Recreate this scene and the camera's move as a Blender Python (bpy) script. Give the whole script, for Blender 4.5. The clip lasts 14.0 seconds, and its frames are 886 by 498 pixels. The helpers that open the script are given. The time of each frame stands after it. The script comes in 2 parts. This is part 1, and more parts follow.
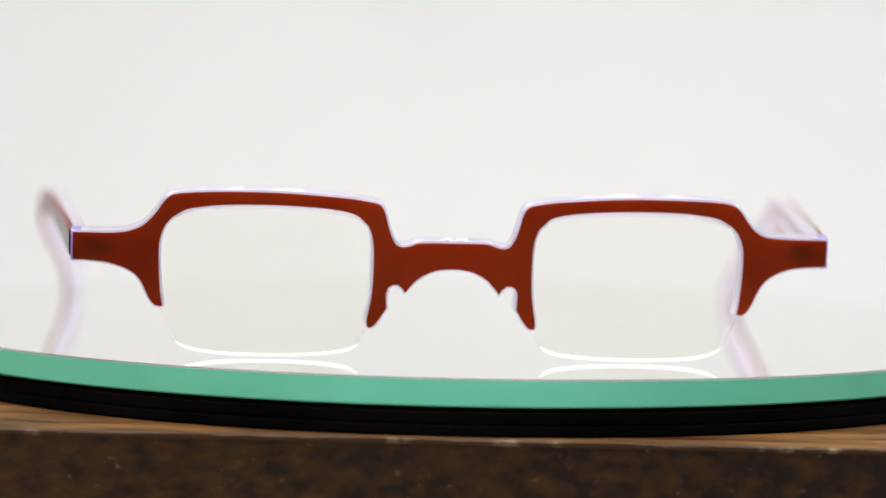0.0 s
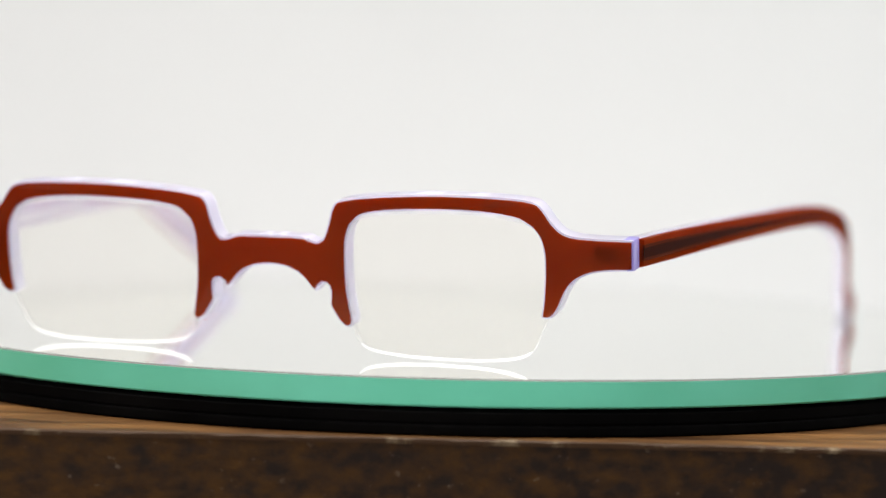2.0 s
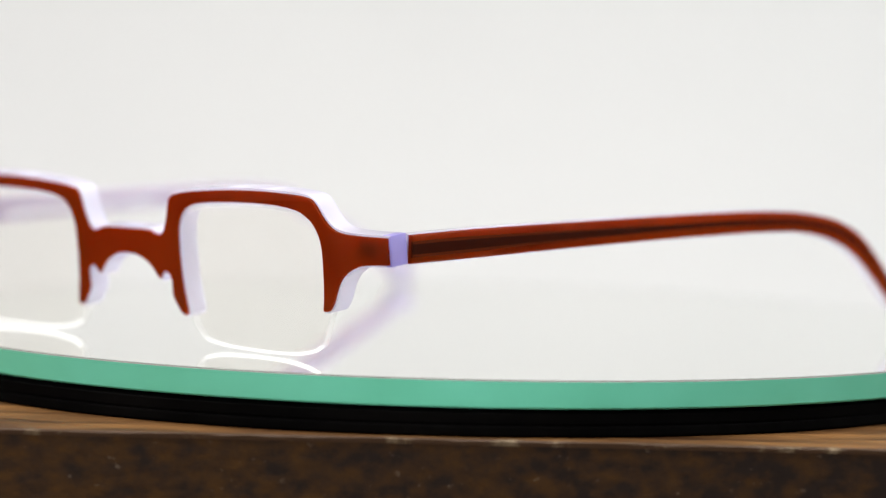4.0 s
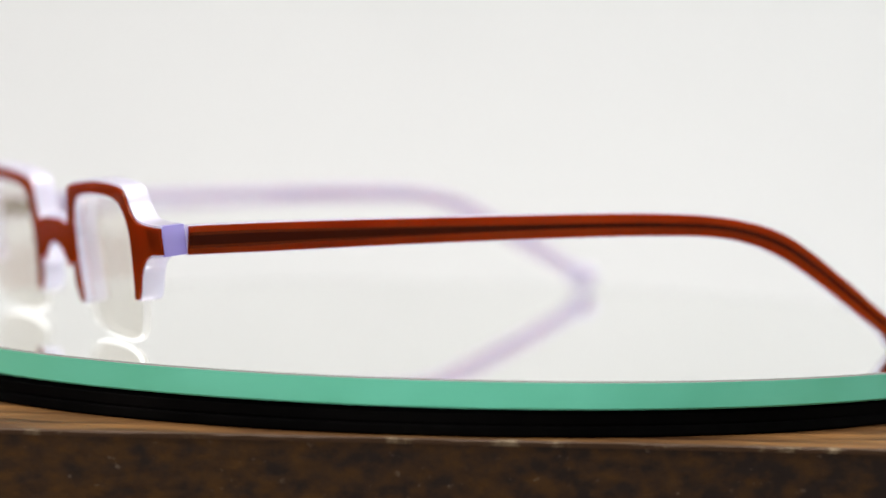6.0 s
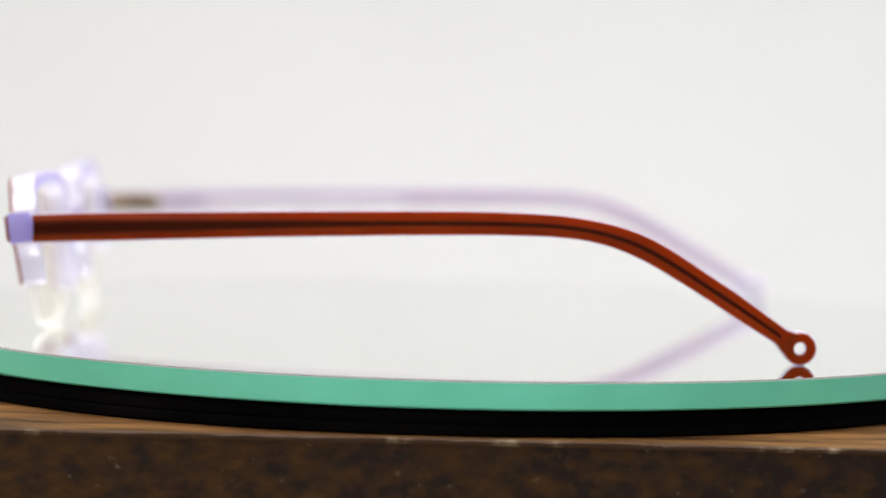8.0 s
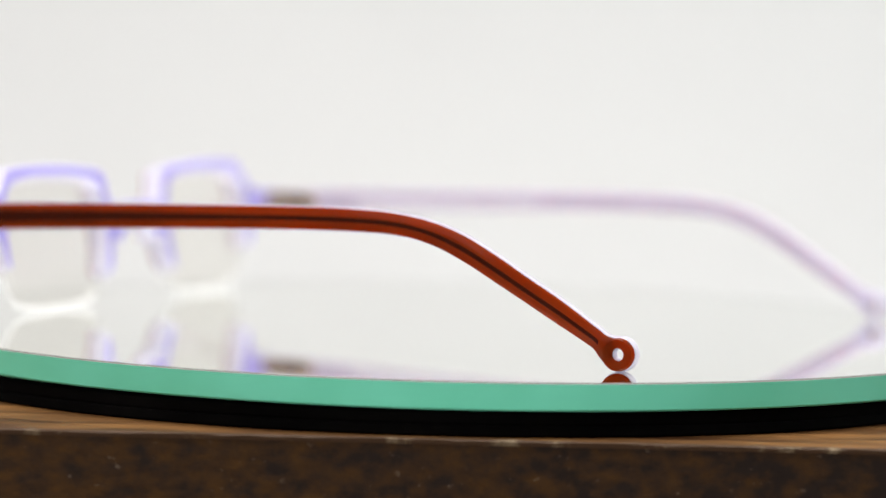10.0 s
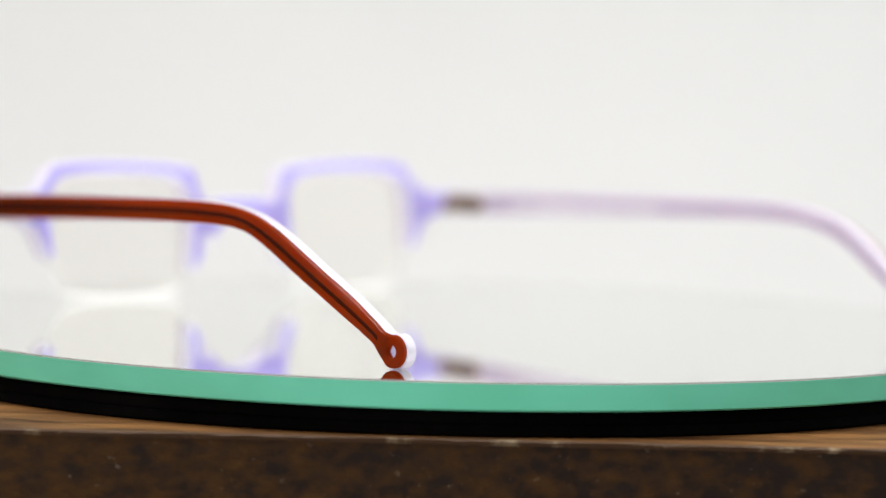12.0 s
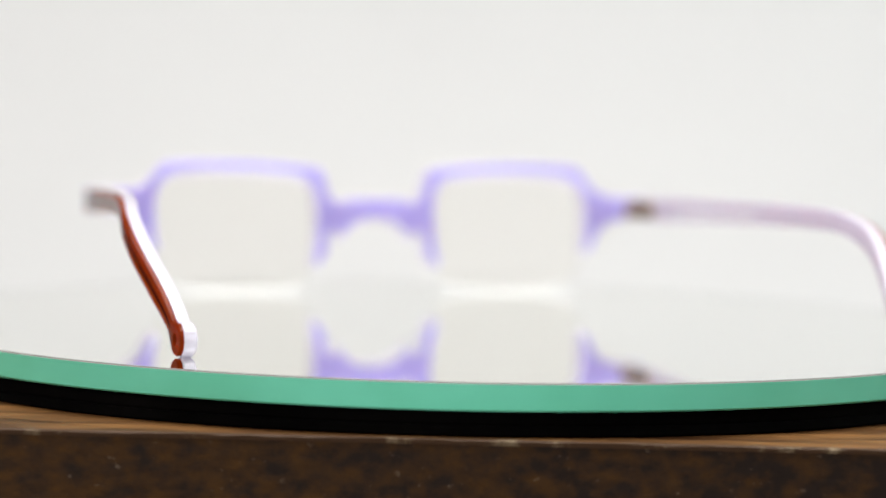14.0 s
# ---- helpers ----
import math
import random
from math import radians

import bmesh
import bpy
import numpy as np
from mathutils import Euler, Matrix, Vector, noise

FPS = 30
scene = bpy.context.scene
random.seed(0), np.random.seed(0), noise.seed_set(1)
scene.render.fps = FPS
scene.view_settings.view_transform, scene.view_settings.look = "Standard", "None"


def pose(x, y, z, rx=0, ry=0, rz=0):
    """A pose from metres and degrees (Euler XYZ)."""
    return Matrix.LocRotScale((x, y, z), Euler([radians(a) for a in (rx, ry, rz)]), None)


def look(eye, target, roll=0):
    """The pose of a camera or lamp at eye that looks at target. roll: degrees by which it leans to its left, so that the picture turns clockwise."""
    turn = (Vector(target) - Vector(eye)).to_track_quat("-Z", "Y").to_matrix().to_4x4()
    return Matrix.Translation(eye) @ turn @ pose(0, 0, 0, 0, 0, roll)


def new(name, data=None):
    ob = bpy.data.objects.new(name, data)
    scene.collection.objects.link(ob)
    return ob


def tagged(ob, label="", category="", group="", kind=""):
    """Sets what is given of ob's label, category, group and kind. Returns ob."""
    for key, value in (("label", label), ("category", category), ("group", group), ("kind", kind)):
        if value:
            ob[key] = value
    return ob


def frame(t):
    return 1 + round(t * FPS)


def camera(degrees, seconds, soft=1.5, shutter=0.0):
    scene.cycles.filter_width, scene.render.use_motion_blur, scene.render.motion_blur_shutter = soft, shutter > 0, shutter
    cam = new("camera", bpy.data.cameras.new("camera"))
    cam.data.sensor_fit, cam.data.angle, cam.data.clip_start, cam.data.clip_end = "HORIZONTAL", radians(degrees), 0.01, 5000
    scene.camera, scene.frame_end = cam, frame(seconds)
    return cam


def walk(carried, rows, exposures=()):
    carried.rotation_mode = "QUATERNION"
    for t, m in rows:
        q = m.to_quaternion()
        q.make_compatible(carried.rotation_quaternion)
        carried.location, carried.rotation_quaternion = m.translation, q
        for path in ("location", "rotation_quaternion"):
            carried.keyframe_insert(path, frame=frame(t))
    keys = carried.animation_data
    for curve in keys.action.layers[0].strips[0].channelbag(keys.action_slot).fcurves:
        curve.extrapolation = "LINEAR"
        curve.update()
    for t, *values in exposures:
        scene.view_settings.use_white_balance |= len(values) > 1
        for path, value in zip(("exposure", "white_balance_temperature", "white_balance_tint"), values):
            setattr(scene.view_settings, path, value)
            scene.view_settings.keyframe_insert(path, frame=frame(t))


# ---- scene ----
MM = 0.001

# ---------------------------------------------------------------- camera
cam = camera(17.25, 14.0, soft=1.4)
cam.data.dof.use_dof = True
cam.data.dof.focus_distance = 0.495
cam.data.dof.aperture_fstop = 9.0
EYE = Vector((0.0, -0.585, 0.0504))
YAW, PITCH = -0.00266, 0.0606
AIM = EYE + Vector((math.sin(YAW) * math.cos(PITCH), math.cos(YAW) * math.cos(PITCH), -math.sin(PITCH)))
STAND = look(EYE, AIM, 1.349)
walk(cam, [(0.0, STAND), (14.0, STAND)])

# ---------------------------------------------------------------- light
world = bpy.data.worlds.new("studio_world")
scene.world = world
world.use_nodes = True
world.node_tree.nodes["Background"].inputs["Color"].default_value = (0.9, 0.92, 0.95, 1)
world.node_tree.nodes["Background"].inputs["Strength"].default_value = 0.05
scene.view_settings.exposure = 0.0


def softbox(name, eye, target, wide, high, watts, colour):
    lamp = bpy.data.lights.new(name, "AREA")
    lamp.shape, lamp.size, lamp.size_y = "RECTANGLE", wide, high
    lamp.energy, lamp.color = watts, colour
    ob = new(name, lamp)
    ob.matrix_world = look(eye, target)
    return ob


softbox("softbox_overhead", (0.0, 0.0, 0.8), (0.0, 0.0, 0.0), 0.6, 0.6, 14.5, (1.0, 0.985, 0.975))
softbox("softbox_warm", (-0.95, -1.0, 0.75), (0.0, 0.5, 0.2), 1.2, 1.1, 8.3, (1.0, 0.945, 0.90))
# Unseen fill lamp, added to brighten and cool the backdrop's right side.
softbox("backdrop_fill_cool", (1.4, -0.1, 0.85), (0.3, 1.25, 0.1), 1.0, 1.0, 8.2, (0.835, 0.968, 1.0))


# ---------------------------------------------------------------- materials
def material(name, colour, rough=0.5, metal=0.0, **more):
    m = bpy.data.materials.new(name)
    m.use_nodes = True
    b = m.node_tree.nodes["Principled BSDF"]
    b.inputs["Base Color"].default_value = (*colour, 1)
    b.inputs["Roughness"].default_value = rough
    b.inputs["Metallic"].default_value = metal
    for key, value in more.items():
        b.inputs[key.replace("_", " ")].default_value = value
    return m


def textured(m, scale, dark, light, detail=6.0, stretch=(1, 1, 1), bump=0.0, low=0.3, high=0.7, bump_scale=None, rough=None):
    """Noise colour between two tones, with fine relief."""
    t = m.node_tree
    n, l = t.nodes, t.links
    b = n["Principled BSDF"]
    co, mp = n.new("ShaderNodeTexCoord"), n.new("ShaderNodeMapping")
    mp.inputs["Scale"].default_value = stretch
    l.new(co.outputs["Object"], mp.inputs["Vector"])
    nz, ramp = n.new("ShaderNodeTexNoise"), n.new("ShaderNodeValToRGB")
    nz.inputs["Scale"].default_value, nz.inputs["Detail"].default_value = scale, detail
    nz.inputs["Roughness"].default_value = 0.62
    l.new(mp.outputs["Vector"], nz.inputs["Vector"])
    ramp.color_ramp.elements[0].position, ramp.color_ramp.elements[1].position = low, high
    ramp.color_ramp.elements[0].color, ramp.color_ramp.elements[1].color = (*dark, 1), (*light, 1)
    l.new(nz.outputs["Fac"], ramp.inputs["Fac"])
    l.new(ramp.outputs["Color"], b.inputs["Base Color"])
    if rough:
        r = n.new("ShaderNodeMapRange")
        r.inputs["To Min"].default_value, r.inputs["To Max"].default_value = rough
        l.new(nz.outputs["Fac"], r.inputs["Value"])
        l.new(r.outputs["Result"], b.inputs["Roughness"])
    if bump:
        fine, bp = n.new("ShaderNodeTexNoise"), n.new("ShaderNodeBump")
        fine.inputs["Scale"].default_value, fine.inputs["Detail"].default_value = bump_scale or scale * 4, 4
        l.new(mp.outputs["Vector"], fine.inputs["Vector"])
        bp.inputs["Strength"].default_value, bp.inputs["Distance"].default_value = bump, 0.0006
        l.new(fine.outputs["Fac"], bp.inputs["Height"])
        l.new(bp.outputs["Normal"], b.inputs["Normal"])
    return m


def see_through(m, colour, share, clear_share=0.0):
    """Mixes a share of diffuse light passing through into a material, as in milky acetate; clear_share shows what lies behind."""
    t = m.node_tree
    n, l = t.nodes, t.links
    mix, tr = n.new("ShaderNodeMixShader"), n.new("ShaderNodeBsdfTranslucent")
    tr.inputs["Color"].default_value = (*colour, 1)
    mix.inputs["Fac"].default_value = share
    l.new(n["Principled BSDF"].outputs["BSDF"], mix.inputs[1])
    l.new(tr.outputs["BSDF"], mix.inputs[2])
    out = mix
    if clear_share:
        out, tp = n.new("ShaderNodeMixShader"), n.new("ShaderNodeBsdfTransparent")
        out.inputs["Fac"].default_value = clear_share
        l.new(mix.outputs["Shader"], out.inputs[1])
        l.new(tp.outputs["BSDF"], out.inputs[2])
    l.new(out.outputs["Shader"], n["Material Output"].inputs["Surface"])
    return m


def glancing(m, least, most, power):
    """A share of gloss that rises from head-on to glancing."""
    n, l = m.node_tree.nodes, m.node_tree.links
    facing, bend, scaled = n.new("ShaderNodeLayerWeight"), n.new("ShaderNodeMath"), n.new("ShaderNodeMapRange")
    facing.inputs["Blend"].default_value = 0.5
    bend.operation, bend.inputs[1].default_value = "POWER", power
    scaled.inputs["To Min"].default_value, scaled.inputs["To Max"].default_value = least, most
    l.new(facing.outputs["Facing"], bend.inputs[0])
    l.new(bend.outputs["Value"], scaled.inputs["Value"])
    return scaled.outputs["Result"]


def polish(m, rough):
    """Lays a clear gloss over a material."""
    n, l = m.node_tree.nodes, m.node_tree.links
    under = n["Material Output"].inputs["Surface"].links[0].from_socket
    mix, shine = n.new("ShaderNodeMixShader"), n.new("ShaderNodeBsdfGlossy")
    shine.inputs["Roughness"].default_value = rough
    l.new(glancing(m, 0.01, 0.9, 11.0), mix.inputs["Fac"])
    l.new(under, mix.inputs[1])
    l.new(shine.outputs["BSDF"], mix.inputs[2])
    l.new(mix.outputs["Shader"], n["Material Output"].inputs["Surface"])
    return m


PAPER = textured(material("backdrop_paper", (0.86, 0.85, 0.83), 0.9), 3.0, (0.762, 0.754, 0.75), (0.792, 0.784, 0.78), bump=0.05, bump_scale=400)
WALL = textured(material("white_wall", (0.8, 0.8, 0.79), 0.8), 2.0, (0.76, 0.76, 0.75), (0.82, 0.82, 0.81), bump=0.1, bump_scale=120)
FLOOR = textured(material("grey_floor", (0.4, 0.38, 0.36), 0.6), 4.0, (0.32, 0.3, 0.28), (0.45, 0.43, 0.4))
RED = textured(material("red_acetate", (0.23, 0.03, 0.012), 0.2, Specular_IOR_Level=0.0), 62.0, (0.070, 0.0105, 0.0022), (0.205, 0.037, 0.0052), detail=4.0, low=0.28, high=0.72)
see_through(RED, (0.80, 0.155, 0.012), 0.47)
polish(RED, 0.1)
LILAC = textured(material("lilac_acetate", (0.52, 0.42, 0.88), 0.12, Coat_Weight=0.4), 120.0, (0.35, 0.295, 0.80), (0.46, 0.40, 0.88), detail=2.0)
see_through(LILAC, (0.68, 0.65, 0.98), 0.45)
# Near-white copy of the lilac: light caught in the edges, put into colour.
LIT_EDGE = see_through(material("lit_polished_edge", (0.90, 0.89, 0.985), 0.08, Coat_Weight=0.8), (0.92, 0.91, 1.0), 0.5)
PALE = textured(material("pale_lilac_acetate", (0.68, 0.57, 0.80), 0.14, Coat_Weight=0.3), 120.0, (0.58, 0.55, 0.78), (0.67, 0.64, 0.86), detail=2.0)
see_through(PALE, (0.95, 0.92, 0.965), 0.62, 0.05)
CORE = polish(material("dark_wire_core", (0.036, 0.0055, 0.002), 0.6, Specular_IOR_Level=0.0), 0.1)
CORE_RIM = polish(material("wire_channel_rim", (0.105, 0.0165, 0.0035), 0.6, Specular_IOR_Level=0.0), 0.1)
BRASS = textured(material("bronze_hinge", (0.3, 0.23, 0.15), 0.45, 0.6), 300.0, (0.23, 0.17, 0.105), (0.36, 0.28, 0.19))
SLOT = material("hinge_slot", (0.02, 0.015, 0.01), 0.5)
PRINT = material("white_print", (0.85, 0.84, 0.88), 0.5)
# White bevel tone: the bright highlight of the lens rim, put into colour.
LENS_EDGE = see_through(material("ground_lens_highlight", (0.95, 0.95, 0.95), 0.2), (0.97, 0.97, 0.97), 0.5, 0.15)
LENS_SIDE = see_through(material("frosted_lens_side", (0.92, 0.91, 0.93), 0.25), (0.97, 0.965, 0.96), 0.6, 0.74)
BLACK = textured(material("black_plastic", (0.002, 0.002, 0.002), 0.8, Specular_IOR_Level=0.02), 60.0, (0.0016, 0.0015, 0.0016), (0.0042, 0.0038, 0.0038), bump=0.05)
SILVER = material("silvering", (0.980, 0.992, 0.957), 0.0, 1.0)
CHAMFER = material("ground_chamfer", (0.20, 0.205, 0.19), 0.7, Specular_IOR_Level=0.1)
GREEN = textured(material("ground_green_edge", (0.16, 0.6, 0.4), 0.35), 40.0, (0.165, 0.745, 0.50), (0.205, 0.835, 0.60), detail=2.0)


def thin_glass(name, tint, gloss_tint, gloss):
    """A clear face that mirrors a share of the light and lets the rest pass straight on."""
    m = bpy.data.materials.new(name)
    m.use_nodes = True
    n, l = m.node_tree.nodes, m.node_tree.links
    mix, shine, pass_on = n.new("ShaderNodeMixShader"), n.new("ShaderNodeBsdfGlossy"), n.new("ShaderNodeBsdfTransparent")
    shine.inputs["Color"].default_value, shine.inputs["Roughness"].default_value = (*gloss_tint, 1), 0.0
    pass_on.inputs["Color"].default_value = (*tint, 1)
    mix.inputs["Fac"].default_value = gloss
    l.new(pass_on.outputs["BSDF"], mix.inputs[1])
    l.new(shine.outputs["BSDF"], mix.inputs[2])
    l.new(mix.outputs["Shader"], n["Material Output"].inputs["Surface"])
    return m


LENS = thin_glass("clear_lens", (0.99, 0.984, 0.97), (1, 0.95, 0.86), 0.0)
_mix = next(k for k in LENS.node_tree.nodes if k.type == "MIX_SHADER")
LENS.node_tree.links.new(glancing(LENS, 0.008, 0.75, 4.0), _mix.inputs["Fac"])
GLASS = thin_glass("glass_face", (1, 1, 1), (1, 1, 1), 0.04)
TOP_WOOD = textured(material("worn_wood", (0.3, 0.17, 0.08), 0.5, Specular_IOR_Level=0.1), 52.0, (0.024, 0.0085, 0.0028), (0.185, 0.085, 0.025), detail=10.0, stretch=(0.8, 3.2, 3.2), bump=0.5, bump_scale=90, low=0.34, high=0.70, rough=(0.35, 0.65))
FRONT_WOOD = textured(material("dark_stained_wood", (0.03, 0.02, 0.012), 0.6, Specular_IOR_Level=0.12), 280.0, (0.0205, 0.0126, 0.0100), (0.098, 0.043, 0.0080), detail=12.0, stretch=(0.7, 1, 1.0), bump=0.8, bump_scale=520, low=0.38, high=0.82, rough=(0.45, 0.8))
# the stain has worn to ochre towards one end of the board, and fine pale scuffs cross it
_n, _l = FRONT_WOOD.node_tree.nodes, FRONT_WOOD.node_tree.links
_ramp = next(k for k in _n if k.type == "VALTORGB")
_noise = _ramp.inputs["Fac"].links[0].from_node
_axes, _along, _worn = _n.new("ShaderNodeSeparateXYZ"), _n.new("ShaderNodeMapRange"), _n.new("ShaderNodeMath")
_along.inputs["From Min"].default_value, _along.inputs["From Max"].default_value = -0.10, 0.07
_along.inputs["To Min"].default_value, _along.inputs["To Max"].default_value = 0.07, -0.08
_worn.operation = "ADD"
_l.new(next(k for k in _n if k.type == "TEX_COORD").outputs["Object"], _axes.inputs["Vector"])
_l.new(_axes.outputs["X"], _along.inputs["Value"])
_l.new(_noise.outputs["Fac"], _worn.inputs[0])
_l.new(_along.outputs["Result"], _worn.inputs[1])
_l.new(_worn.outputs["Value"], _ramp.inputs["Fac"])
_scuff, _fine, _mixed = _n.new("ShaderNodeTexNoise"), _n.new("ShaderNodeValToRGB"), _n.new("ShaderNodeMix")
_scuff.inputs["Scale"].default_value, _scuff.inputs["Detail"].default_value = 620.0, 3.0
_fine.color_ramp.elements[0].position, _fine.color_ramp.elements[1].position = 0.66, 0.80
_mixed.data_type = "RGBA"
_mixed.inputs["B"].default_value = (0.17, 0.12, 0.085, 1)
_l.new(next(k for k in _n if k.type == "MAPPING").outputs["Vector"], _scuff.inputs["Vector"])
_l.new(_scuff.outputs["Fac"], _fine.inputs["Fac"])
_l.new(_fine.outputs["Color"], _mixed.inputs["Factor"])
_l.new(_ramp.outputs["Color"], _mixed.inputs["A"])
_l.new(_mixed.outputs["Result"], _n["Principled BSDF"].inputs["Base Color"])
WORN = textured(material("worn_bare_edge", (0.4, 0.3, 0.2), 0.6, Specular_IOR_Level=0.15), 130.0, (0.06, 0.03, 0.014), (0.45, 0.35, 0.22), stretch=(1, 2, 2), low=0.56, high=0.84, bump=0.4)


# ---------------------------------------------------------------- mesh helpers
def part(name, bm, mats, parent=None, label=""):
    me = bpy.data.meshes.new(name)
    bmesh.ops.recalc_face_normals(bm, faces=bm.faces)
    bm.to_mesh(me)
    bm.free()
    for m in mats if isinstance(mats, (list, tuple)) else [mats]:
        me.materials.append(m)
    ob = new(name, me)
    ob.parent = parent
    return tagged(ob, label)


def box(bm, x0, x1, y0, y1, z0, z1):
    m = Matrix.LocRotScale(((x0 + x1) / 2, (y0 + y1) / 2, (z0 + z1) / 2), None, (x1 - x0, y1 - y0, z1 - z0))
    return bmesh.ops.create_cube(bm, size=1.0, matrix=m)["verts"]


def bevel(bm, width, segments=2, limit=30):
    edges = [e for e in bm.edges if len(e.link_faces) == 2 and e.calc_face_angle(0) > radians(limit)]
    bmesh.ops.bevel(bm, geom=edges, offset=width, segments=segments, profile=0.5, affect="EDGES", clamp_overlap=True)


def shade(ob, angle=40):
    """Smooth shading with sharp edges past an angle."""
    for p in ob.data.polygons:
        p.use_smooth = True
    bm = bmesh.new()
    bm.from_mesh(ob.data)
    for e in bm.edges:
        e.smooth = len(e.link_faces) == 2 and e.calc_face_angle(0) < radians(angle)
    bm.to_mesh(ob.data)
    bm.free()
    return ob


def smooth_line(points, steps=4):
    """A Catmull-Rom line through 2D points; a third value of 1 marks a sharp corner."""
    out = []
    for i in range(len(points) - 1):
        p1, p2 = points[i], points[i + 1]
        p0 = points[i - 1] if i and len(p1) < 3 else p1
        p3 = points[i + 2] if i + 2 < len(points) and len(p2) < 3 else p2
        for k in range(steps):
            t = k / steps
            out.append(tuple(
                0.5 * (2 * p1[a] + (p2[a] - p0[a]) * t + (2 * p0[a] - 5 * p1[a] + 4 * p2[a] - p3[a]) * t * t
                       + (3 * p1[a] - p0[a] - 3 * p2[a] + p3[a]) * t ** 3) for a in (0, 1)))
    out.append(tuple(points[-1][:2]))
    return out


def slab(outline, near, far, place, soft_near, soft_far, sides=0):
    """A closed plate: an outline (mm) swept from depth near to far, its rims rounded; place() turns (a, depth, b) into metres.
    sides: the flanks within that many mm take the second material."""
    bm = bmesh.new()
    low = [bm.verts.new((a, near, b)) for a, b in outline]
    high = [bm.verts.new((a, far, b)) for a, b in outline]
    f0, f1 = bm.faces.new(low), bm.faces.new(high)
    for i in range(len(low)):
        j = (i + 1) % len(low)
        bm.faces.new((low[i], low[j], high[j], high[i]))
    for f, w in ((f0, soft_near), (f1, soft_far)):
        if w:
            bmesh.ops.bevel(bm, geom=list(f.edges), offset=w, segments=3, profile=0.5, affect="EDGES", clamp_overlap=True)
    bmesh.ops.triangulate(bm, faces=[f for f in bm.faces if len(f.verts) > 4], ngon_method="EAR_CLIP")
    if sides:
        # flanks and front rim get the lit tone; back and end faces stay plain
        for f in bm.faces:
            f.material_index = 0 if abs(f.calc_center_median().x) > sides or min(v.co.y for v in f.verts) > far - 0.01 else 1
    for v in bm.verts:
        v.co = place(*v.co)
    return bm


def revolve(bm, profile, steps=240, slots=None):
    """Turns a profile of (radius, z) about the z axis; slots: a material for each stretch of it."""
    rings = []
    for r, z in profile:
        rings.append([bm.verts.new((r * math.cos(a), r * math.sin(a), z)) for a in (2 * math.pi * i / steps for i in range(steps))] if r > 0 else [bm.verts.new((0, 0, z))])
    for k in range(len(rings) - 1):
        a, b = rings[k], rings[k + 1]
        for i in range(steps):
            j = (i + 1) % steps
            ring = [a[i % len(a)], a[j % len(a)], b[j % len(b)], b[i % len(b)]]
            ring = [v for n, v in enumerate(ring) if v not in ring[:n]]
            f = bm.faces.new(ring)
            f.smooth = True
            if slots:
                f.material_index = slots[k]


# ---------------------------------------------------------------- the room and the backdrop
def room():
    def plate(name, *size, mat=WALL, label=""):
        bm = bmesh.new()
        box(bm, *size)
        return tagged(part(name, bm, mat), label, "wall" if mat is WALL else "floor", kind="structure")
    plate("wall_north", -1.9, 1.9, 1.8, 1.9, -0.161, 1.7, label="plain white painted studio wall behind the paper")
    plate("wall_south", -1.9, 1.9, -1.9, -1.8, -0.161, 1.7, label="plain white painted studio wall behind the camera")
    plate("wall_west", -1.9, -1.8, -1.8, 1.8, -0.161, 1.7, label="plain white painted studio side wall")
    plate("wall_east", 1.8, 1.9, -1.8, 1.8, -0.161, 1.7, label="plain white painted studio side wall")
    tagged(plate("ceiling", -1.9, 1.9, -1.9, 1.9, 1.7, 1.8, label="plain white painted studio ceiling"), category="ceiling")
    plate("floor", -1.9, 1.9, -1.9, 1.9, -0.26, -0.161, mat=FLOOR, label="plain grey studio floor under the paper")


def backdrop():
    """A sheet of white paper that lies behind the wooden block and rises in a slope towards the wall."""
    bm = bmesh.new()
    line = [(0.13, -0.16), (0.4, -0.16)]
    line += [(0.86 + 0.25 * math.sin(a), 0.09 - 0.25 * math.cos(a)) for a in (radians(64) * i / 24 for i in range(25))]
    line += [(1.0847 + h / math.tan(radians(64)), -0.0196 + h) for h in (0.4, 0.8, 1.25)]
    rows = [[bm.verts.new((x, y + s * 0.0006, z - s * 0.0008)) for y, z in line] for s in (0, 1) for x in (-1.5, 1.5)]
    n = len(line)
    for i in range(n - 1):
        for a, b in ((0, 1), (1, 3), (3, 2), (2, 0)):
            bm.faces.new((rows[a][i], rows[a][i + 1], rows[b][i + 1], rows[b][i]))
    for i in (0, n - 1):
        bm.faces.new([rows[k][i] for k in (0, 1, 3, 2)])
    ob = part("backdrop", bm, PAPER)
    shade(ob)
    tagged(ob, "seamless off-white paper backdrop curving up behind the turntable", "backdrop", kind="structure")


# ---------------------------------------------------------------- the wooden block
TABLE_Z, TABLE_Y = -9.4 * MM, -0.1115


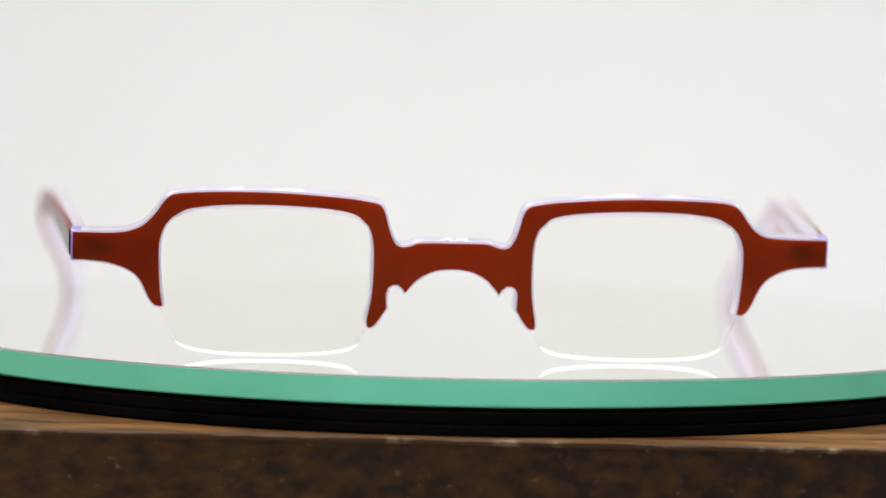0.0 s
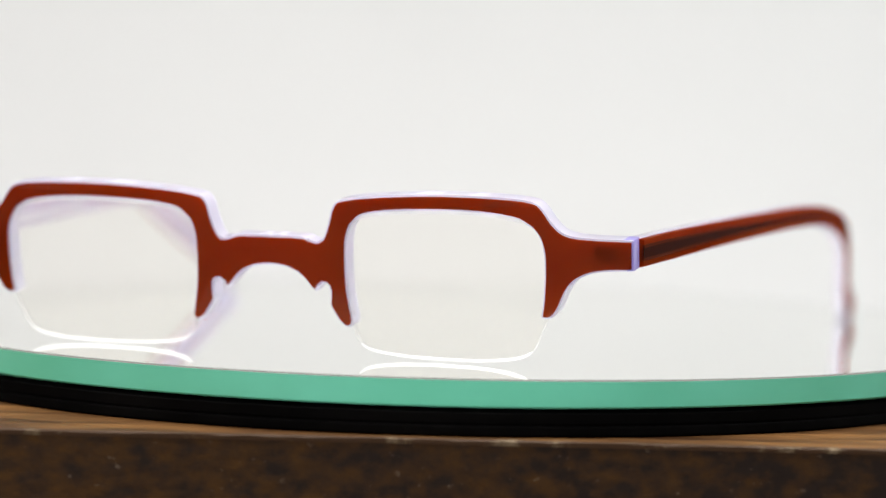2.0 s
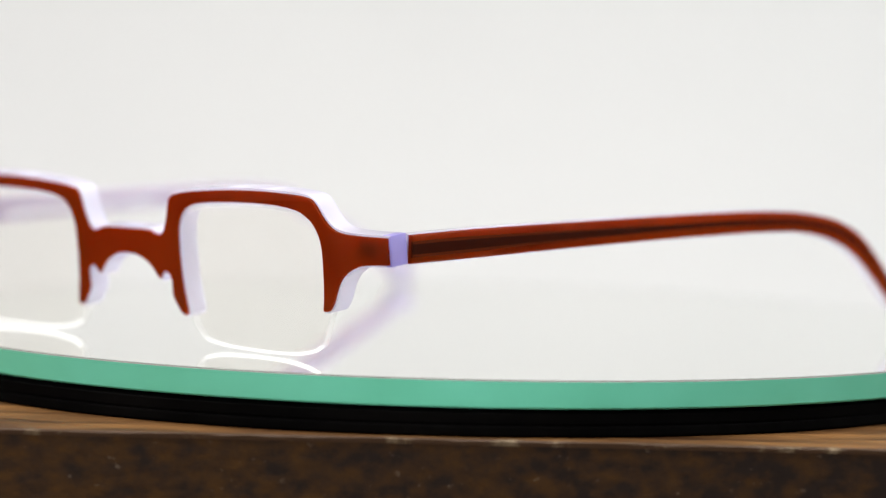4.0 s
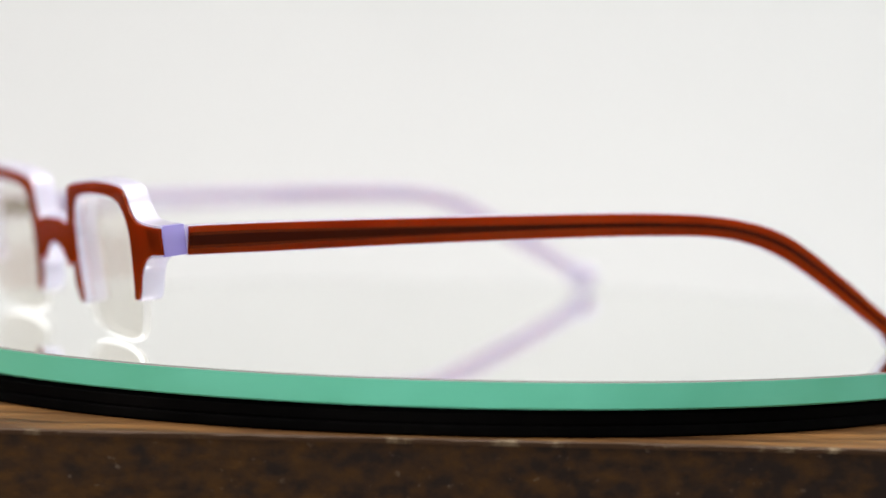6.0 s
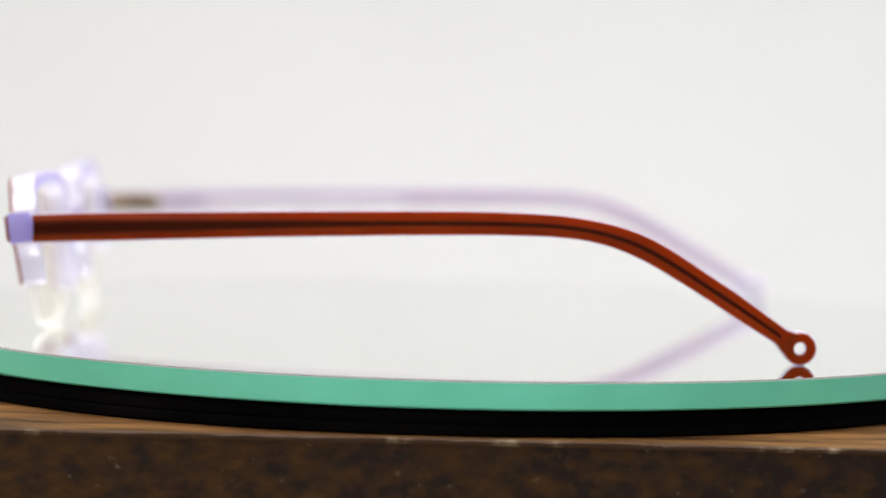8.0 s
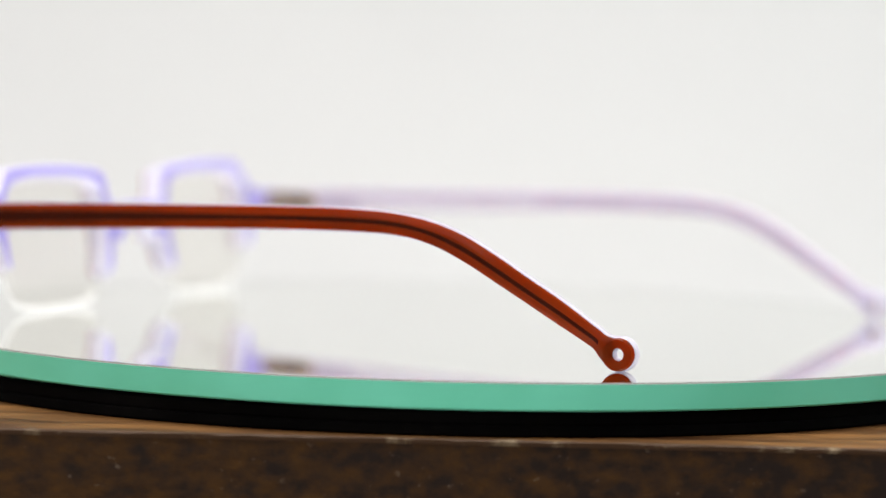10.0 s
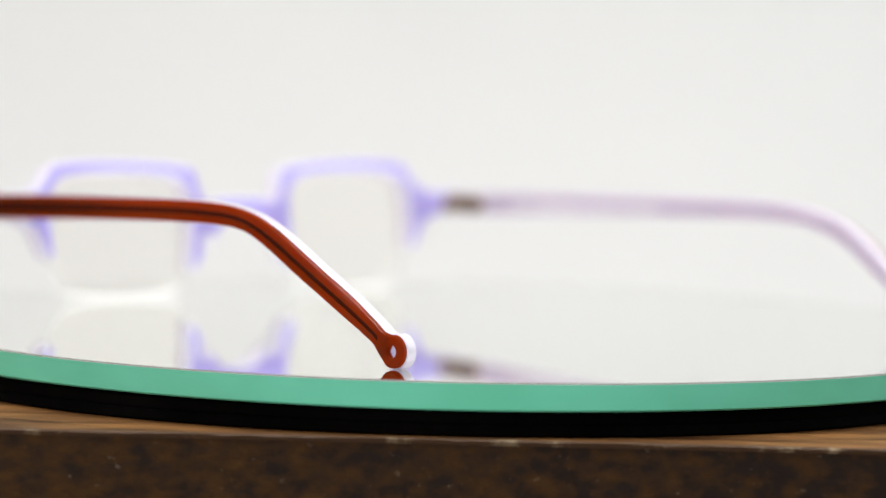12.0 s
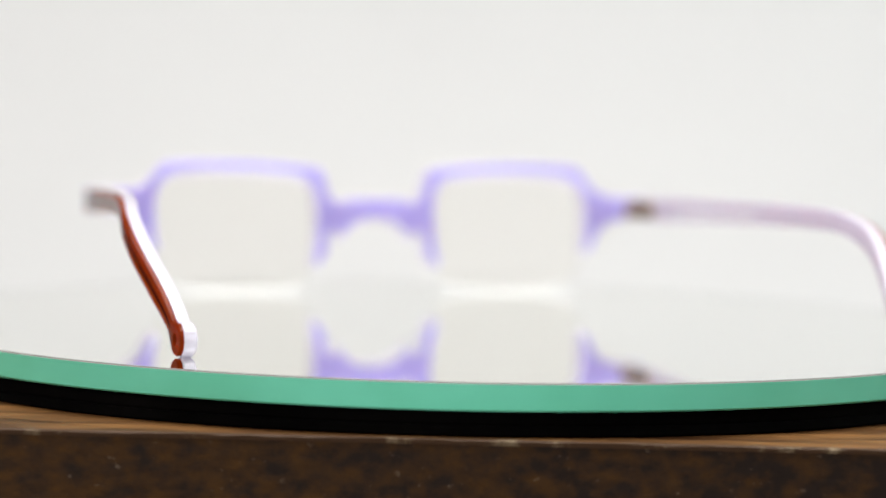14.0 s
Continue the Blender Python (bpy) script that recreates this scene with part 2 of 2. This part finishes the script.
def wooden_block():
    top = new("wooden_stand")
    bm = bmesh.new()
    box(bm, -0.24, 0.24, TABLE_Y + 0.0011, 0.125, TABLE_Z - 0.03, TABLE_Z)
    part("tabletop", bm, TOP_WOOD, top, "worn brown wooden top with visible grain")
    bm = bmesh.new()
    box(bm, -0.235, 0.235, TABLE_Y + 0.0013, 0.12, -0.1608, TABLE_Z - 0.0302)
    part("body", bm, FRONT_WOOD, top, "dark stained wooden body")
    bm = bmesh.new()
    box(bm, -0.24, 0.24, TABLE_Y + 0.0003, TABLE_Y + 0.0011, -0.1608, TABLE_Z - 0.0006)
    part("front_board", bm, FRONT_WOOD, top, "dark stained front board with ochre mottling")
    # the rubbed arris: small uneven facets along the front edge
    bm = bmesh.new()
    n = 400
    rings = []
    for i in range(n + 1):
        x = -0.24 + 0.48 * i / n
        w = 0.00022 + 0.00018 * noise.noise((x * 60, 0, 0)) + 0.0002 * noise.noise((x * 260, 5, 0))
        w = max(w, 0.00012)
        z = TABLE_Z + 0.00005 * noise.noise((x * 150, 2, 0)) + 0.00002
        rings.append([bm.verts.new(v) for v in ((x, TABLE_Y + 0.0013, z), (x, TABLE_Y + w, z), (x, TABLE_Y + 0.0001 * noise.noise((x * 90, 3, 1)), z - w), (x, TABLE_Y + 0.0001, TABLE_Z - 0.0009), (x, TABLE_Y + 0.0013, TABLE_Z - 0.0009))])
    for i in range(n):
        for k in range(5):
            bm.faces.new((rings[i][k], rings[i + 1][k], rings[i + 1][(k + 1) % 5], rings[i][(k + 1) % 5]))
    bm.faces.new(rings[0])
    bm.faces.new(rings[-1])
    part("worn_edge", bm, WORN, top, "rubbed pale bare-wood front edge")
    tagged(top, "low worn brown wooden stand with dark stained front and rubbed edge", "stand")
    return top


# ---------------------------------------------------------------- the turntable
RADIUS, THICK = 0.1084, 4.8 * MM


def turntable():
    stand = new("turntable")
    tagged(stand, "round display turntable with green-edged mirror glass on black base", "turntable")
    bm = bmesh.new()
    z0 = -THICK - 0.0004
    revolve(bm, [(0, z0), (0.1068, z0), (0.1078, z0 - 0.0003), (0.1079, z0 - 0.0019), (0.1077, z0 - 0.0021), (0.1077, z0 - 0.0023),
                 (0.1081, z0 - 0.0025), (0.1082, z0 - 0.0030), (0.1082, TABLE_Z + 0.0004), (0.1078, TABLE_Z), (0, TABLE_Z)])
    shade(part("base", bm, BLACK, stand, "black plastic base"), 35)
    bm = bmesh.new()
    c = 0.0003
    revolve(bm, [(0, 0), (RADIUS - c, 0), (RADIUS, -c), (RADIUS, -THICK + c), (RADIUS - c, -THICK), (0, -THICK)], slots=[0, 3, 1, 1, 2])
    disc = part("mirror_disc", bm, [GLASS, GREEN, BLACK, CHAMFER], stand, "mirror glass disc with ground green edge")
    bm = bmesh.new()
    revolve(bm, [(0, -0.00004), (RADIUS - 0.0003, -0.00004), (RADIUS - 0.0003, -0.0003), (0, -0.0003)])
    shade(part("silvering", bm, SILVER, disc, "mirror silvering"), 30)
    shade(disc, 30)
    return disc


# ---------------------------------------------------------------- the eyeglasses
TILT = -0.1405
HALF_TOP = [(0, 20.8), (5.8, 20.75), (7.2, 20.3), (8.6, 20.0), (9.8, 20.25), (10.8, 21.9), (11.5, 24.0), (12.0, 25.9), (12.7, 27.1), (13.9, 27.6),
            (18.6, 28.3), (28.0, 28.95), (36.0, 29.1), (44.0, 28.9), (48.2, 28.45), (49.7, 27.5), (51.2, 25.4), (53.0, 23.5), (55.2, 22.5), (58.4, 22.1), (65.4, 22.05, 1)]
HALF_OUTER = [(65.4, 17.55, 1), (61.0, 17.3), (58.0, 16.7), (55.3, 15.4), (53.7, 13.6), (52.5, 11.0), (51.6, 9.6), (50.8, 9.15), (50.0, 9.25, 1)]
HALF_LENS = [(50.0, 9.25, 1), (50.45, 12.0), (50.75, 18.0), (50.4, 21.5), (49.0, 24.1), (46.2, 26.0), (39.0, 26.95), (29.0, 26.95), (20.0, 26.3), (15.9, 24.9),
             (14.15, 22.0), (13.75, 18.0), (13.9, 12.0), (14.7, 7.0, 1)]
HALF_NOSE = [(14.7, 7.0, 1), (14.6, 6.1), (14.1, 5.9), (13.1, 6.6), (11.35, 9.3, 1), (11.5, 12.0), (11.2, 12.85), (10.5, 13.4), (9.8, 13.55), (8.9, 13.2), (8.2, 12.05, 1),
             (6.0, 14.55), (3.0, 16.05), (0, 16.4)]


def front_outline():
    half = smooth_line(HALF_TOP)[:-1] + [HALF_TOP[-1][:2]] + smooth_line(HALF_OUTER)[:-1] + smooth_line(HALF_LENS)[:-1] + smooth_line(HALF_NOSE)
    return half + [(-x, z) for x, z in reversed(half[1:-1])]


def droop(x):
    """The end pieces are bent a little: the one at +x up, the other down."""
    k = min(1.0, max(0.0, (abs(x) - 51) / 7))
    return math.copysign(0.45 * k * k * (3 - 2 * k), x)


def on_front(x, d, z):
    """A place on the leaning front: mm across, behind its face and up."""
    bow = 0.75 * math.exp(-((abs(x) - 48) / 9) ** 2)
    return (x * MM, (TILT * z + d - bow) * MM, (z - TILT * d + droop(x)) * MM)


def grown(outline, by):
    """The outline moved outwards by some mm."""
    out, n = [], len(outline)
    for i in range(n):
        a, b, c = (Vector(outline[j % n]) for j in (i - 1, i, i + 1))
        u, v = (b - a).normalized(), (c - b).normalized()
        w = Vector((-u.y - v.y, u.x + v.x))
        w = w.normalized() * min(1.35, 2 / max(w.length, 0.5)) if w.length > 1e-6 else w
        out.append(tuple(b + w * by))
    return out


def lens(parent, side):
    """A clear lens with a slight curve and a ground, chamfered edge, whitened where it catches light."""
    upper = [(x, z) for x, z in smooth_line([(50.9, 9.3)] + [(x + (0.5 if x > 32 else -0.5), z + 0.4) for x, z, *_ in HALF_LENS[1:-1]] + [(14.3, 7.0)])]
    lower = smooth_line([(14.3, 7.0), (15.0, 4.6), (15.7, 2.9), (17.2, 1.55), (20.0, 0.85), (25.0, 0.42), (32.3, 0.27), (39.5, 0.45), (44.5, 1.1), (47.2, 2.2), (48.6, 4.2), (49.8, 7.0), (50.9, 9.3)])
    line = upper[:-1] + lower[:-1]
    cx, cz = 32.3, 14.0
    bm = bmesh.new()
    ks = [0.25, 0.5, 0.75, 0.85, 0.958]

    def ring(k, d):
        out = []
        for x, z in line:
            if k in (ks[-1], 0.982):
                # bevel widens at bottom and top to carry the painted highlight
                k0 = k + (0.998 - k) * min(1.0, max(0.0, (z - 0.9) / 2.4)) - 0.108 * min(1.0, max(0.0, (z - 23.0) / 3.5))
            else:
                k0 = min(k, 0.93)
            k0 = 1.0 if k == 1.0 else k0
            px, pz = cx + (x - cx) * k0, cz + (z - cz) * k0
            bow = -0.5 * (1 - ((px - cx) ** 2 + (pz - cz) ** 2) / 480)
            out.append(bm.verts.new(on_front(side * px, d + bow, pz)))
        return out
    rings = [ring(k, 1.4) for k in ks] + [ring(1.0, 1.9), ring(1.0, 2.7)] + [ring(k, 3.0) for k in [0.982] + ks[-2::-1]]
    for n in range(len(rings) - 1):
        for i in range(len(line)):
            j = (i + 1) % len(line)
            f = bm.faces.new((rings[n][i], rings[n][j], rings[n + 1][j], rings[n + 1][i]))
            # highlight white on the bottom and top bevels only
            f.material_index = 0 if n not in (4, 5, 6) else 1 if (line[i][1] < 2.6 and n == 4) or (line[i][1] > 23.5 and n != 5) else 2
    bm.faces.new(rings[0])
    bm.faces.new(rings[-1])
    ob = part("lens", bm, [LENS, LENS_EDGE, LENS_SIDE], parent, "clear lens with ground edge, its highlight coloured white")
    ob.visible_shadow = False
    return shade(ob, 25)


TEMPLE_TOP = [(2.3, 23.0), (17.5, 23.8), (42.5, 24.7), (67.6, 25.5), (82.7, 25.85), (93.0, 25.75), (98.0, 25.45), (103.0, 24.8), (108.0, 23.7), (113.0, 21.8), (118.2, 18.9),
              (123.4, 15.55), (128.5, 12.35), (133.6, 8.8), (136.0, 7.15), (137.4, 6.15), (139.0, 5.7)]
TEMPLE_LOW = [(137.3, 1.6), (136.4, 2.6), (135.4, 3.85), (133.4, 5.1), (128.5, 8.1), (123.4, 11.3), (118.2, 14.45), (113.0, 17.45), (108.0, 19.7), (103.0, 21.15), (98.0, 21.8), (92.9, 22.0), (82.8, 21.9),
              (67.7, 21.4), (42.6, 20.3), (17.5, 18.95), (2.3, 18.2)]
TEMPLE_PLAN = [(-2.0, 65.9), (2.2, 66.35), (30.0, 69.8), (60.0, 73.6), (90.0, 77.5), (100.0, 78.8), (107.0, 79.9), (112.0, 80.3), (118.0, 79.9), (126.0, 78.5), (133.0, 77.2), (139.8, 76.7), (146.0, 76.4)]
LOOP = (139.8, 3.0)


def temple(parent, side):
    plan = smooth_line(TEMPLE_PLAN, 12)
    along, across = [p[0] for p in plan], [p[1] for p in plan]

    def on_temple(y, d, z):
        """mm along, inwards from the outer face, and up."""
        x = float(np.interp(y, along, across)) - d
        if side > 0:
            return (x * MM, y * MM, z * MM)
        # the other arm is bent a little straighter, and its tip stands clear of the glass
        k = y / 140
        sag = 1.2 * min(1.0, y / 90) - 0.9 * min(1.0, max(0.0, (y - 112) / 26))
        return (-(x - 3.8 * k) * MM, (y * 1.045 + 0.8) * MM, (z - 0.9 * (1 - k) + 0.5 * k * k - sag) * MM)

    def arm(near, far, soft_near, soft_far, proud, grow=0.0, edged=False):
        """The arm swept through its stations, with the drilled ring of its tip."""
        bm = bmesh.new()
        top, low = smooth_line(TEMPLE_TOP), list(reversed(smooth_line(TEMPLE_LOW)))
        rows = []
        for p, q in zip(top, low):
            n = Vector((p[0] - q[0], p[1] - q[1])).normalized()
            p, q = (p[0] + n.x * grow, p[1] + n.y * grow), (q[0] - n.x * grow, q[1] - n.y * grow)
            sec = []
            for d, r, back in ((near, soft_near, False), (far, soft_far, True)):
                turn = [(d + (-r if back else r) * (1 - math.cos(a)), r * (1 - math.sin(a))) for a in (0, radians(45), radians(90))] if r else [(d, 0.0)]
                sec.append(turn)
            rim = [(d, e) for d, e in sec[0]] + [(d, e) for d, e in reversed(sec[1])]
            ring = [(p[0] - n.x * e, d, p[1] - n.y * e) for d, e in rim] + [(q[0] + n.x * e, d, q[1] + n.y * e) for d, e in reversed(rim)]
            rows.append([bm.verts.new(on_temple(*v)) for v in ring])
        m = len(rows[0])
        for r, t in zip(rows, rows[1:]):
            for k in range(m):
                bm.faces.new((r[k], t[k], t[(k + 1) % m], r[(k + 1) % m]))
        bm.faces.new(rows[0]), bm.faces.new(rows[-1])
        wide = 2.85 + grow
        prof = [(1.15, near - proud), (wide - max(soft_near, 0.02), near - proud), (wide, near - proud + max(soft_near, 0.02)), (wide, far + proud - max(soft_far, 0.02)),
                (wide - max(soft_far, 0.02), far + proud), (1.15, far + proud)]
        turns = 36
        loops = [[bm.verts.new(on_temple(LOOP[0] + r * math.cos(a), d, LOOP[1] + r * math.sin(a))) for r, d in prof] for a in (2 * math.pi * i / turns for i in range(turns))]
        for i in range(turns):
            for k in range(len(prof)):
                a, b = loops[i], loops[(i + 1) % turns]
                bm.faces.new((a[k], b[k], b[(k + 1) % len(prof)], a[(k + 1) % len(prof)]))
        # top and bottom flanks of an edged layer get the pale lit tone
        for f in bm.faces:
            f.normal_update()
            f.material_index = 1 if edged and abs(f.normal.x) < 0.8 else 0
        return bm

    red = shade(part("temple", arm(0.0, 1.1, 0.3, 0.0, 0.02), RED, parent, "red-brown acetate side arm with drilled tip"), 35)
    shade(part("inner_layer", arm(0.9, 3.3, 0.2, 0.5, 0.015, 0.22, True), [PALE, LIT_EDGE], red, "translucent pale lilac inner layer"), 35)

    # the wire core that shows as a dark line
    top, low = smooth_line(TEMPLE_TOP), list(reversed(smooth_line(TEMPLE_LOW)))
    bm = bmesh.new()
    rows = []
    for i, (p, q) in enumerate(zip(top, low)):
        my, mz = (p[0] + q[0]) / 2, (p[1] + q[1]) / 2
        share = 0.25 - 0.15 * min(1, max(0, my - 12) / 55)
        if my < 2.2 or my > 136.4:
            continue
        e = ((p[0] - q[0]) * share, (p[1] - q[1]) * share)
        rows.append([bm.verts.new(on_temple(my + s * e[0], d, mz + s * e[1])) for s, d in ((1.15, 0.0), (0.72, -0.02), (-0.72, -0.02), (-1.15, 0.0), (-1.15, 0.3), (1.15, 0.3))])
    for r, s in zip(rows, rows[1:]):
        for k in range(6):
            bm.faces.new((r[k], s[k], s[(k + 1) % 6], r[(k + 1) % 6])).material_index = 1 if k in (0, 2) else 0
    bm.faces.new(rows[0]), bm.faces.new(rows[-1])
    shade(part("core_wire", bm, [CORE, CORE_RIM], red, "dark wire core line"), 60)

    # the hinge on the inner face
    bm = slab([(0.6, 18.9), (9.6, 18.9), (11.2, 19.6), (12.3, 20.75), (11.2, 21.9), (9.6, 22.6), (0.6, 22.6)], 3.2, 3.9, on_temple, 0.0, 0.25)
    hinge = part("hinge", bm, BRASS, red, "bronze metal hinge plate")
    for y0, y1 in ((5.0, 6.8), (7.9, 9.7)):
        bm = slab([(y0, 20.0), (y1, 20.0), (y1, 21.5), (y0, 21.5)], 3.85, 3.95, on_temple, 0.0, 0.0)
        part("slot", bm, SLOT, hinge, "dark slot")
    bm = slab([(0.6, 18.7), (3.4, 18.7), (3.4, 21.8), (0.6, 21.8)], 3.6, 5.6, on_temple, 0.3, 0.3)
    part("barrel", bm, BRASS, hinge, "bronze hinge barrel")

    # illegible print along the inner face, as small bars
    rng = random.Random(4)
    y = 20.0
    while y < 62.0:
        w = rng.uniform(0.7, 1.3)
        zc = 20.75 + (y - 17.5) * 0.046
        if rng.random() > 0.14:
            bm = slab([(y, zc - 0.55), (y + w, zc - 0.55), (y + w, zc + rng.uniform(0.35, 0.6)), (y, zc + 0.55)], 3.28, 3.33, on_temple, 0.0, 0.0)
            part("print_bar", bm, PRINT, red)
        y += w + 0.45
    return red


def eyeglasses():
    rim = new("eyeglasses")
    tagged(rim, "half-rimmed eyeglasses with red front and lilac backing on mirror disc", "eyeglasses")
    outline, arms = front_outline(), []
    shade(part("front_face", slab(outline, 0.0, 0.75, on_front, 0.18, 0.0), RED, rim, "glossy red-brown acetate front layer"), 35)
    shade(part("front_backing", slab(grown(outline, 0.38), 0.55, 4.7, on_front, 0.3, 0.5, 64.9), [LILAC, LIT_EDGE], rim, "translucent lilac acetate back layer"), 35)
    for side in (1, -1):
        lens(rim, side)
        arms.append(temple(rim, side))
        # the metal hinge anchor set into the end piece, dark behind the red layer
        bm = slab([(side * x, z) for x, z in ((58.8, 18.6), (63.0, 18.6), (63.0, 21.2), (58.8, 21.2))], 0.4, 0.6, on_front, 0.0, 0.0)
        part("hinge_anchor", bm, BRASS, rim, "dark metal hinge anchor in the end piece")
    return rim, arms


room()
backdrop()
wooden_block()
disc = turntable()
glasses, arms = eyeglasses()

# ---------------------------------------------------------------- motions
TURNS = [(0.0, 0.0), (0.5, -5.9), (1.0, -11.79), (1.5, -17.62), (2.0, -23.46), (2.5, -29.39), (3.0, -35.43), (4.25, -50.3), (5.5, -65.1), (6.0, -70.99),
         (6.5, -77.16), (7.0, -82.91), (7.5, -90.21), (8.0, -94.67), (8.5, -100.9), (9.5, -112.8), (10.5, -124.58), (11.0, -130.67), (11.5, -136.73), (12.0, -142.48),
         (12.5, -148.45), (13.0, -154.67), (13.5, -161.2), (14.0, -167.11)]


def motions():
    seat = pose(0.00025, -0.0783, -0.0001, 0, 0, 5.1)
    off = pose(0, 0.0011, 0, -0.103, 0, 0)
    walk(glasses, [(t, pose(0, 0, 0, 0, 0, a) @ seat) for t, a in TURNS])
    # the loose arm swings a little inwards on its hinge
    hinge = pose(-0.062, 0.001, 0.02)
    walk(arms[1], [(t, hinge @ pose(0, 0, 0, 0, 0, a) @ hinge.inverted()) for t, a in ((0.0, 0.0), (5.5, 0.0), (10.5, -3.9), (14.0, -4.2))])
    walk(disc, [(t, pose(0, 0, 0, 0, 0, a) @ off) for t, a in TURNS])


motions()
